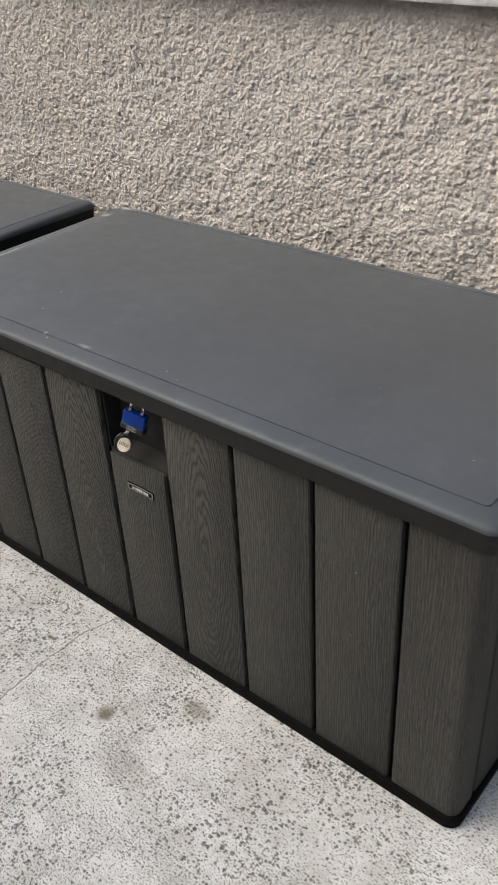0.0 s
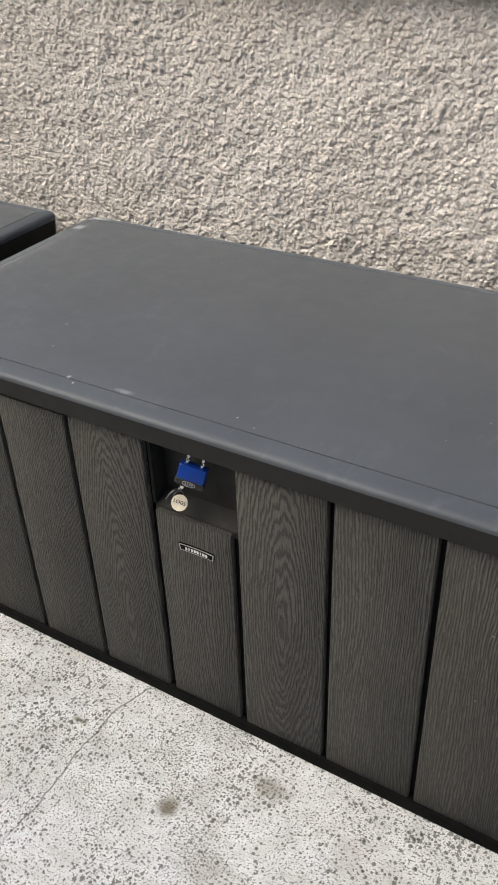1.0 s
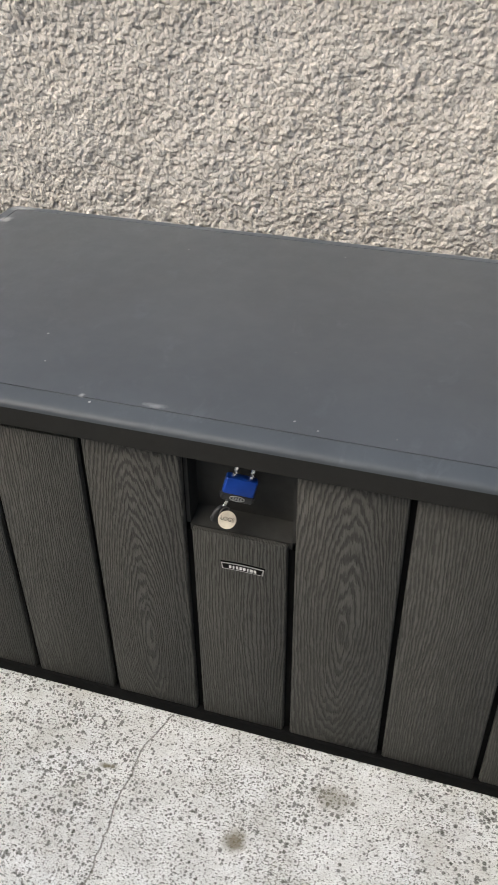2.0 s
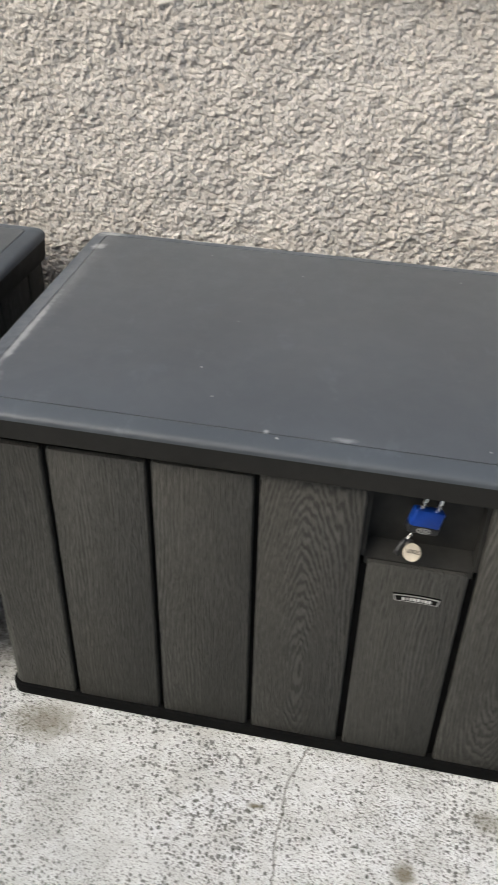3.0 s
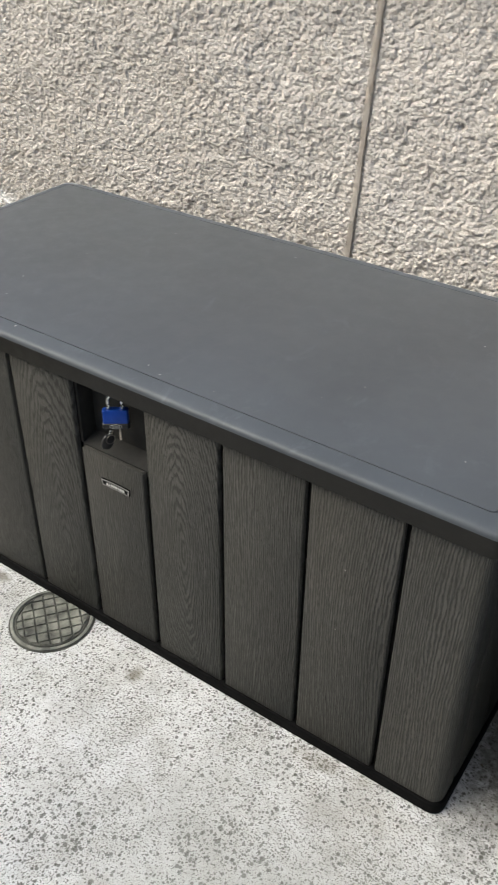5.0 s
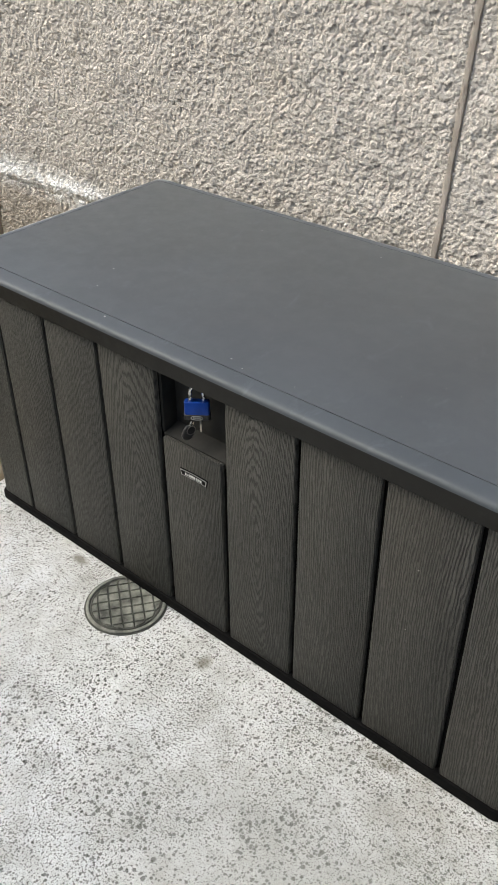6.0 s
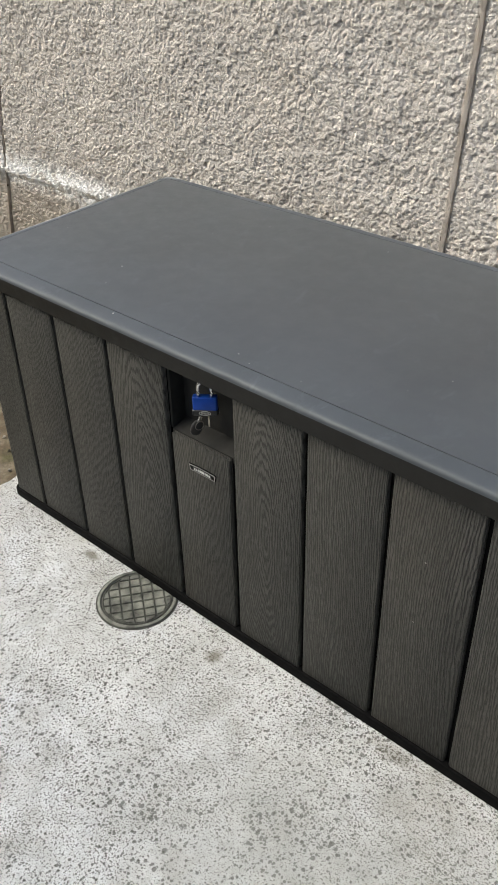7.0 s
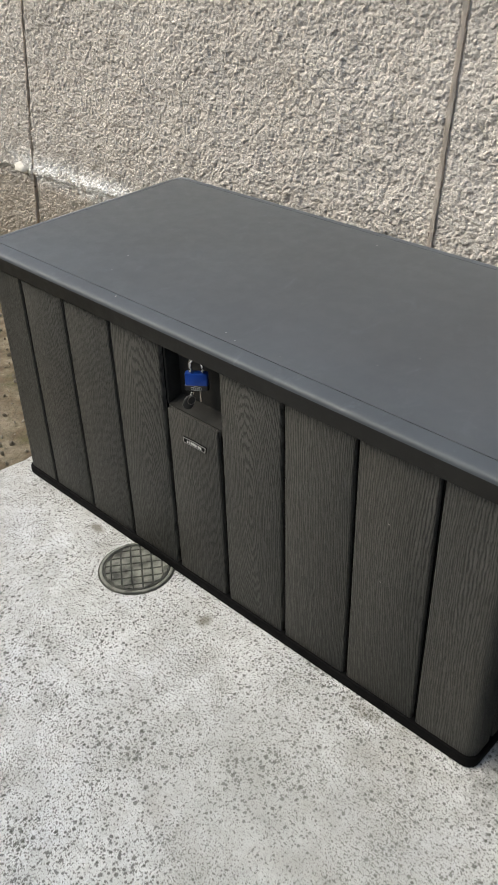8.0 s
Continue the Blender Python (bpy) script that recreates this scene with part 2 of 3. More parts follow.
def lid_material(name, wear, tone=(0.050, 0.054, 0.059), gloss=0.42, sheen=1.0, grazing_sheen=0.14):
    """Moulded dark grey plastic with specks of grit; wear: x, y, half width, half depth, amount of pale scuffs."""
    m = Nodes(name, rough=0.42, spec=sheen)
    # sky-tinted sheen layer added so the lid brightens at grazing angles
    m.shader.inputs["Sheen Weight"].default_value = grazing_sheen
    m.shader.inputs["Sheen Roughness"].default_value = 0.45
    m.shader.inputs["Sheen Tint"].default_value = (0.80, 0.90, 1.0, 1.0)
    p = m.place()
    haze = m.noise(p, 3.5, 5)
    grain = m.noise(p, 900.0, 2)
    c = m.mix(m.ramp(haze, 0.35, 0.65), tuple(v * 0.86 for v in tone), tuple(v * 1.14 for v in tone))
    dust = m.noise(p, 26.0, 5, 0.7)
    c = m.mix(m.ramp(dust, 0.60, 0.80, 0.0, 0.35), c, tuple(v * 1.8 for v in tone))
    smear = m.noise(m.place((1, 0.55, 1), (3, 1, 0)), 17.0, 5, 0.72, 0.6)
    c = m.mix(m.ramp(smear, 0.58, 0.74, 0.0, 0.45), c, tuple(v * 2.1 for v in tone))
    d, col = m.cells(m.place((1, 1, 0)), 27.0)
    pick, _, _ = m.split(col)
    size = m.ramp(pick, 0.45, 1.0, 0.0, 0.062)
    speck = m.math("MULTIPLY", m.math("LESS_THAN", d, size), 0.75)
    c = m.mix(speck, c, (0.40, 0.39, 0.37))
    scratch = m.noise(p, 55.0, 4, 0.7)
    for x, y, w, h, amount in wear:
        c = m.mix(m.math("MULTIPLY", m.blob(p, (x, y), (w, h), scratch, 0.5, 2.6), amount), c, (0.48, 0.48, 0.47))
    n = m.bump(grain, 0.12, 0.0006, m.bump(m.noise(p, 5.0, 2), 0.10, 0.01))
    return m.done(c, n, m.ramp(dust, 0.3, 0.7, gloss - 0.05, gloss + 0.07))


def plain_material(name, colour, rough, metal=0.0, grain=300.0, amount=0.25, spec=0.5):
    m = Nodes(name, rough=rough, metal=metal, spec=spec)
    p = m.place()
    c = m.mix(m.ramp(m.noise(p, grain / 10, 4), 0.35, 0.65), tuple(v * (1 - amount) for v in colour), tuple(min(1.0, v * (1 + amount)) for v in colour))
    return m.done(c, m.bump(m.noise(p, grain, 3), 0.2, 0.0008))


def grit_material():
    m = Nodes("mixed_grit", rough=0.9, spec=0.2)
    geo = m.n.new("ShaderNodeNewGeometry")
    c = m.mix(geo.outputs["Random Per Island"], (0.10, 0.085, 0.06), (0.34, 0.31, 0.26))
    return m.done(c, m.bump(m.noise(m.place(), 300.0, 3), 0.5, 0.001))


GRIT = grit_material()
ROUGHCAST = roughcast_material()
JOINT = joint_material()
CONCRETE = concrete_material()
SOIL = soil_material()
PLANK = plank_material("wood_grain_plastic")
PLANK_KNOT = plank_material("wood_grain_plastic_ringed", (0.165, 0.33))
PLANK_SIDE_KNOT = plank_material("wood_grain_plastic_side_ring", (-0.160, 0.20))
SCUFFS_LOGS = ((-0.684, 0.20, 0.0055, 0.12, 0.42), (-0.68, 0.06, 0.014, 0.018, 0.3), (-0.69, 0.40, 0.02, 0.22, 0.10), (-0.682, 0.64, 0.02, 0.012, 0.55), (-0.688, 0.57, 0.012, 0.012, 0.6), (-0.127, 0.024, 0.013, 0.0045, 0.4), (-0.241, 0.020, 0.004, 0.004, 0.7), (-0.722, -0.012, 0.006, 0.02, 0.6))
SCUFFS_PLAIN = ((-0.72, 0.655, 0.03, 0.02, 0.6), (-0.735, 0.30, 0.012, 0.2, 0.5))
RIM_TONE = (0.050, 0.058, 0.068)
PANEL_LOGS, PANEL_PLAIN = lid_material("weathered_grey_plastic_scuffed", SCUFFS_LOGS, (0.047, 0.053, 0.060)), lid_material("weathered_grey_plastic", SCUFFS_PLAIN, (0.047, 0.053, 0.060))
RIM_LOGS, RIM_PLAIN = lid_material("dark_grey_plastic_scuffed", SCUFFS_LOGS, RIM_TONE, 0.56, 0.5), lid_material("dark_grey_plastic", SCUFFS_PLAIN, RIM_TONE, 0.56, 0.5)
# lid plastic darkened: the shade on the undercut lip is put into its tone
LIP = lid_material("shade_toned_lip_plastic", (), (0.016, 0.0155, 0.0140), 0.58, 0.2, 0.0)
BLACK = plain_material("black_plastic", (0.003, 0.003, 0.003), 0.8, spec=0.1)
LINER = plain_material("recess_grey_plastic", (0.022, 0.0215, 0.0195), 0.6, spec=0.3)
BLUE = plain_material("blue_anodised_metal", (0.008, 0.05, 0.30), 0.35, 0.3)
STEEL = plain_material("bright_steel", (0.62, 0.62, 0.60), 0.25, 1.0)
DULL_STEEL = plain_material("dull_steel", (0.16, 0.15, 0.14), 0.45, 0.8)
RUBBER = plain_material("black_bumper", (0.01, 0.01, 0.011), 0.45)
TAGWOOD = plain_material("pale_wood", (0.58, 0.51, 0.40), 0.7)
BURNT = plain_material("burnt_lettering", (0.02, 0.013, 0.01), 0.8)
SILVER = plain_material("silver_print", (0.30, 0.30, 0.285), 0.5)
PRINT = plain_material("pale_print", (0.60, 0.60, 0.58), 0.5)
IRON = plain_material("weathered_iron", (0.15, 0.152, 0.128), 0.85, 0.0, 260.0, 0.6)
IRON_RING = plain_material("worn_iron_ring", (0.19, 0.193, 0.165), 0.85, 0.0, 260.0, 0.5)
IRON_DARK = plain_material("damp_iron_joint", (0.075, 0.076, 0.063), 0.8, 0.1, 220.0, 0.4)
SKY_BLOCKER = plain_material("sky_blocker_grey", (0.16, 0.155, 0.145), 0.9, 0.0, 90.0, 0.3)
PAINT = plain_material("white_sill_paint", (0.78, 0.78, 0.77), 0.5)
PLASTER = plain_material("old_lime_lump", (0.70, 0.67, 0.60), 0.85, 0.0, 120.0, 0.15)


# ---- mesh helpers ----
def box_into(bm, x0, x1, y0, y1, z0, z1):
    made = bmesh.ops.create_cube(bm, size=1.0)["verts"]
    for v in made:
        v.co = Vector(((x0 + x1) / 2 + v.co.x * (x1 - x0), (y0 + y1) / 2 + v.co.y * (y1 - y0), (z0 + z1) / 2 + v.co.z * (z1 - z0)))
    return made


def prism(poly, z0, z1, chamfer=0.002):
    """An upright prism over a closed outline, with its upper and lower rims eased."""
    bm = bmesh.new()
    cx, cy = sum(p[0] for p in poly) / len(poly), sum(p[1] for p in poly) / len(poly)
    w = max(abs(p[0] - cx) for p in poly)
    h = max(abs(p[1] - cy) for p in poly)
    rings = []
    for z, inset in ((z0, chamfer), (z0 + chamfer, 0), (z1 - chamfer, 0), (z1, chamfer)):
        rings.append([bm.verts.new((cx + (x - cx) * (1 - inset / w), cy + (y - cy) * (1 - inset / h), z)) for x, y in poly])
    for a, b in zip(rings, rings[1:]):
        for i in range(len(poly)):
            j = (i + 1) % len(poly)
            bm.faces.new((a[i], a[j], b[j], b[i]))
    bm.faces.new(rings[0][::-1])
    bm.faces.new(rings[-1])
    bmesh.ops.recalc_face_normals(bm, faces=bm.faces)
    return bm


def rounded(x0, x1, y0, y1, r, n=6):
    """A rounded rectangle, anticlockwise from the front right corner."""
    out = []
    for cx, cy, a in ((x1 - r, y0 + r, -90), (x1 - r, y1 - r, 0), (x0 + r, y1 - r, 90), (x0 + r, y0 + r, 180)):
        for i in range(n + 1):
            t = radians(a + 90 * i / n)
            out.append((cx + r * math.cos(t), cy + r * math.sin(t)))
    return out


def loft(rings, cap_low=True, cap_high=True):
    bm = bmesh.new()
    made = [[bm.verts.new(p) for p in ring] for ring in rings]
    for a, b in zip(made, made[1:]):
        for i in range(len(a)):
            j = (i + 1) % len(a)
            bm.faces.new((a[i], a[j], b[j], b[i]))
    if cap_low:
        bm.faces.new(made[0][::-1])
    if cap_high:
        bm.faces.new(made[-1])
    bmesh.ops.recalc_face_normals(bm, faces=bm.faces)
    return bm


def tube(points, r, n=10, closed=False):
    """A round bar along a line of points."""
    pts = [Vector(p) for p in points]
    rings = []
    for i, p in enumerate(pts):
        a, b = pts[max(i - 1, 0)], pts[min(i + 1, len(pts) - 1)]
        if closed:
            a, b = pts[i - 1], pts[(i + 1) % len(pts)]
        q = (b - a).to_track_quat("Z", "Y")
        rings.append([p + q @ Vector((r * math.cos(2 * math.pi * k / n), r * math.sin(2 * math.pi * k / n), 0)) for k in range(n)])
    if closed:
        rings.append(rings[0])
    bm = loft(rings, not closed, not closed)
    bmesh.ops.remove_doubles(bm, verts=bm.verts, dist=1e-6)
    return bm


def mesh_of(name, bm, material, smooth=35):
    me = bpy.data.meshes.new(name)
    bm.to_mesh(me)
    bm.free()
    me.materials.append(material)
    if smooth:
        me.shade_smooth()
        me.set_sharp_from_angle(angle=radians(smooth))
    return me


def part(name, bm, material, parent, label="", smooth=35):
    ob = new(name, mesh_of(name, bm, material, smooth))
    ob.parent = parent
    if label:
        ob["label"] = label
    return ob


def thing(name, x, y, z, label, category, group="", m=None):
    ob = new(name)
    ob.empty_display_size = 0.05
    ob.matrix_world = m if m else pose(x, y, z)
    return tagged(ob, label, category, group)


# ---- ground ----
def sheet(name, x0, x1, y0, y1, z0, z1, material, label, category):
    bm = bmesh.new()
    box_into(bm, x0, x1, y0, y1, z0, z1)
    return tagged(new(name, mesh_of(name, bm, material, 0)), label, category, kind="structure")


sheet("ground", -400, 400, -400, 400, -0.40, -0.045, SOIL, "bare mossy soil and grit beside the slab", "ground")


def slab():
    """The concrete apron: its end beside the soil is broken and uneven."""
    bm = bmesh.new()
    rng = random.Random(4)
    top = []
    for i in range(61):
        y = -1.5 + 3.12 * i / 60
        top.append((-2.43 + 0.012 * math.sin(y * 9) + rng.uniform(-0.006, 0.006), y))
    ring = [(6.0, -1.5), (6.0, 1.62)] + [(x, y) for x, y in reversed(top)]
    low = [bm.verts.new((x, y, -0.30)) for x, y in ring]
    mid = [bm.verts.new((x, y, -0.006)) for x, y in ring]
    high = [bm.verts.new((x + (0.006 if i > 1 else 0), y, 0.0)) for i, (x, y) in enumerate(ring)]
    for a, b in ((low, mid), (mid, high)):
        for i in range(len(ring)):
            j = (i + 1) % len(ring)
            bm.faces.new((a[i], a[j], b[j], b[i]))
    bm.faces.new(high)
    bmesh.ops.recalc_face_normals(bm, faces=bm.faces)
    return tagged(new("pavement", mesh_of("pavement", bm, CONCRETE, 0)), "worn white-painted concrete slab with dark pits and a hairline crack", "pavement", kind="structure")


slab()


# ---- house wall ----
def lattice(x, z, size, seed):
    """Smooth random heights from -1 to 1 on cells of that size."""
    rng = np.random.default_rng(seed)
    u, v = x / size, z / size
    table = rng.uniform(-1, 1, (512, 512))
    i, j = np.floor(u).astype(int), np.floor(v).astype(int)
    fu, fv = u - i, v - j
    fu, fv = fu * fu * (3 - 2 * fu), fv * fv * (3 - 2 * fv)
    a, b = table[i % 512, j % 512], table[(i + 1) % 512, j % 512]
    c, d = table[i % 512, (j + 1) % 512], table[(i + 1) % 512, (j + 1) % 512]
    return (a * (1 - fu) + b * fu) * (1 - fv) + (c * (1 - fu) + d * fu) * fv


def pebbles(x, z, size, seed):
    """Rounded lumps of uneven height, one to a cell."""
    rng = np.random.default_rng(seed)
    ox, oz, tall = rng.uniform(0, 1, (512, 512)), rng.uniform(0, 1, (512, 512)), rng.uniform(0.35, 1.0, (512, 512))
    u, v = x / size, z / size
    i, j = np.floor(u).astype(int), np.floor(v).astype(int)
    best = np.zeros_like(u)
    for di in (-1, 0, 1):
        for dj in (-1, 0, 1):
            a, b = (i + di) % 512, (j + dj) % 512
            d2 = (u - (i + di + ox[a, b])) ** 2 + (v - (j + dj + oz[a, b])) ** 2
            best = np.maximum(best, tall[a, b] * np.sqrt(np.clip(1 - d2 / 0.62, 0, 1)))
    return best


WALL_Y = 1.600


def coping_height(x):
    """The underside of the coping: the slab falls away along the wall, so it is not level with it."""
    return 1.189 - 0.042 * (x - 0.13)


JOINTS = ((-1.532, 0.06, 0.0092), (-3.196, 0.17, 0.0035))   # place at mid height, lean, half width


def roughcast(x0, x1, z0, z1, step):
    nx, nz = int((x1 - x0) / step) + 1, int((z1 - z0) / step) + 1
    gx, gz = np.meshgrid(np.linspace(x0, x1, nx), np.linspace(0.0, 1.0, nz))
    gz = z0 + gz * (coping_height(gx) + 0.004 - z0)
    wx = gx + 0.003 * lattice(gx, gz, 0.02, 1)
    wz = gz + 0.003 * lattice(gx, gz, 0.02, 2)
    coarse = 0.85 + 0.35 * lattice(gx, gz, 0.35, 3)
    h = 0.0040 * pebbles(wx, wz, 0.0135, 4) ** 1.6 * coarse + 0.0038 * pebbles(wx, wz, 0.0072, 5) ** 1.4
    for k, (size, tall) in enumerate(((0.048, 0.0026), (0.027, 0.0014), (0.013, 0.0014), (0.0068, 0.0022))):
        a = 0.6 + k
        u, v = math.cos(a) * wx + math.sin(a) * wz, math.cos(a) * wz - math.sin(a) * wx
        h += tall * lattice(u, v, size, 6 + k)
    h += 0.006 + 0.005 * lattice(gx, gz, 0.16, 17)
    for jx, lean, half in JOINTS:
        line = jx + lean * (gz - 0.92) + 0.004 * lattice(gz, gz * 0 + 3.3, 0.12, 9)
        off = np.abs(gx - line)
        cut = np.clip((off - half) / 0.006, 0, 1)
        cut = cut * cut * (3 - 2 * cut)
        h = h * cut + (0.0015 * lattice(gx, gz, 0.02, 10) + 0.006) * (1 - cut)
    # the coat stops at a low ledge past the second box
    ledge = np.clip((gz - 0.525 + 0.012 * lattice(gx, gz, 0.06, 11)) / 0.02, 0, 1)
    past = np.clip((-2.6 - gx) / 0.15, 0, 1)
    h -= 0.007 * past * (1 - ledge) - 0.006 * past * np.exp(-((gz - 0.545) / 0.02) ** 2)
    # one small blow-hole in the render
    h -= 0.016 * np.exp(-((gx + 1.323) ** 2 + (gz - 0.970) ** 2) / 0.0055 ** 2)
    co = np.empty((nx * nz, 3))
    co[:, 0], co[:, 1], co[:, 2] = gx.ravel(), (WALL_Y + 0.006 - h).ravel(), gz.ravel()
    k = (np.arange(nz - 1)[:, None] * nx + np.arange(nx - 1)[None, :]).ravel()
    quads = np.stack((k, k + 1, k + nx + 1, k + nx), 1)
    me = bpy.data.meshes.new("roughcast_coat")
    me.vertices.add(len(co))
    me.vertices.foreach_set("co", co.ravel())
    me.loops.add(quads.size)
    me.loops.foreach_set("vertex_index", quads.ravel().astype(np.int32))
    me.polygons.add(len(quads))
    me.polygons.foreach_set("loop_start", np.arange(0, quads.size, 4, dtype=np.int32))
    me.update(calc_edges=True)
    me.validate()
    me.materials.append(ROUGHCAST)
    me.shade_smooth()
    return me


def slanted(name, x0, x1, y0, y1, low, high, material, label, category):
    """A long block whose lower and upper faces follow the given heights along x."""
    bm = bmesh.new()
    for v in box_into(bm, x0, x1, y0, y1, 0.0, 1.0):
        v.co.z = (high if v.co.z > 0.5 else low)(v.co.x)
    return tagged(new(name, mesh_of(name, bm, material, 0)), label, category, kind="structure")


wall = slanted("wall_north", -9.0, 6.0, WALL_Y + 0.03, WALL_Y + 0.25, lambda x: -0.30, coping_height, ROUGHCAST,
               "low yard wall with weathered beige roughcast render", "wall")
for x0, x1 in ((-9.0, -3.8), (0.8, 6.0)):
    end = slanted("roughcast_coat", x0, x1, WALL_Y - 0.004, WALL_Y + 0.03, lambda x: -0.30, coping_height, ROUGHCAST, "", "")
    end.parent = wall
coat = new("roughcast_coat", roughcast(-3.8, 0.8, -0.06, 1.28, 0.0029))
coat.parent = wall


def mortar_strip(jx, lean, half):
    """The raked-out joint between two panels of render."""
    bm = bmesh.new()
    rng = random.Random(int(jx * -100))
    rows = []
    for i in range(64):
        z = 0.0 + (coping_height(jx) - 0.01) * i / 63
        x = jx + lean * (z - 0.92)
        w = half + rng.uniform(-0.15, 0.15) * half
        edge = rng.uniform(-0.001, 0.001)
        rows.append([(x - w, WALL_Y + 0.012, z), (x - w * 0.8, WALL_Y - 0.0055 + edge, z), (x - w * 0.1, WALL_Y - 0.0070 + rng.uniform(-0.001, 0.001), z),
                     (x + w * 0.62, WALL_Y - 0.0055 + edge, z), (x + w * 0.75, WALL_Y + 0.012, z)])
    made = [[bm.verts.new(p) for p in r] for r in rows]
    for a, b in zip(made, made[1:]):
        for i in range(4):
            bm.faces.new((a[i], a[i + 1], b[i + 1], b[i]))
    bmesh.ops.solidify(bm, geom=bm.faces[:], thickness=0.006)
    return part("mortar_joint", bm, JOINT, wall, "sandy mortar in a vertical render joint")


for jx, lean, half in JOINTS:
    mortar_strip(jx, lean, half)


# unseen wall, added behind the viewpoint to keep low sky light off the boxes
bm = bmesh.new()
box_into(bm, -9.0, 6.0, -2.10, -1.80, -0.30, 2.3)
tagged(new("unseen_wall_south", mesh_of("unseen_wall_south", bm, SKY_BLOCKER, 0)), "unseen plain grey wall added to block low sky light", "wall", kind="structure")


def coping():
    """Painted capping with a drip edge, along the whole wall."""
    bm = bmesh.new()
    side = [(1.860, 0.002), (1.565, 0.002), (1.558, -0.005), (1.550, -0.003), (1.545, 0.005), (1.545, 0.048), (1.551, 0.055), (1.720, 0.075), (1.895, 0.055), (1.900, 0.048), (1.900, 0.002)]
    rows = [[bm.verts.new((x, y, coping_height(x) + z)) for y, z in side] for x in (-9.0, -4.0, 1.0, 6.0)]
    for a, b in zip(rows, rows[1:]):
        for i in range(len(side)):
            j = (i + 1) % len(side)
            bm.faces.new((a[i], a[j], b[j], b[i]))
    bm.faces.new(rows[0])
    bm.faces.new(rows[-1][::-1])
    bmesh.ops.recalc_face_normals(bm, faces=bm.faces)
    return tagged(new("wall_coping", mesh_of("wall_coping", bm, PAINT)), "white-painted coping along the top of the wall", "coping", kind="structure")


coping()

# ---- storage boxes ----
DEEP = 0.640       # body, front to back
GAP = 0.0048       # half a groove


def plank_outline(x0, x1, y0, y1, e=0.003):
    return [(x0, y1), (x0, y0 + e), (x0 + e * 0.4, y0 + e * 0.4), (x0 + e, y0), (x1 - e, y0), (x1 - e * 0.4, y0 + e * 0.4), (x1, y0 + e), (x1, y1)]


def corner_outline(side, inner, outer, wrap, r=0.022, t=0.012):
    """A plank that turns round the corner; side is -1 or 1."""
    pts = [(inner, t), (inner, 0.003), (inner + side * 0.003, 0.0)]
    for i in range(9):
        a = radians(90 * i / 8)
        pts.append((outer - side * (r - r * math.sin(a)), r - r * math.cos(a)))
    pts += [(outer, wrap - 0.003), (outer - side * 0.003, wrap), (outer - side * t, wrap), (outer - side * t, t + 0.010), (outer - side * (t + 0.010), t)]
    return pts if side > 0 else pts[::-1]


def concave_prism(poly, z0, z1):
    bm = bmesh.new()
    low, high = [bm.verts.new((x, y, z0)) for x, y in poly], [bm.verts.new((x, y, z1)) for x, y in poly]
    for i in range(len(poly)):
        j = (i + 1) % len(poly)
        bm.faces.new((low[i], low[j], high[j], high[i]))
    bm.faces.new(low[::-1])
    bm.faces.new(high)
    bmesh.ops.recalc_face_normals(bm, faces=bm.faces)
    return bm


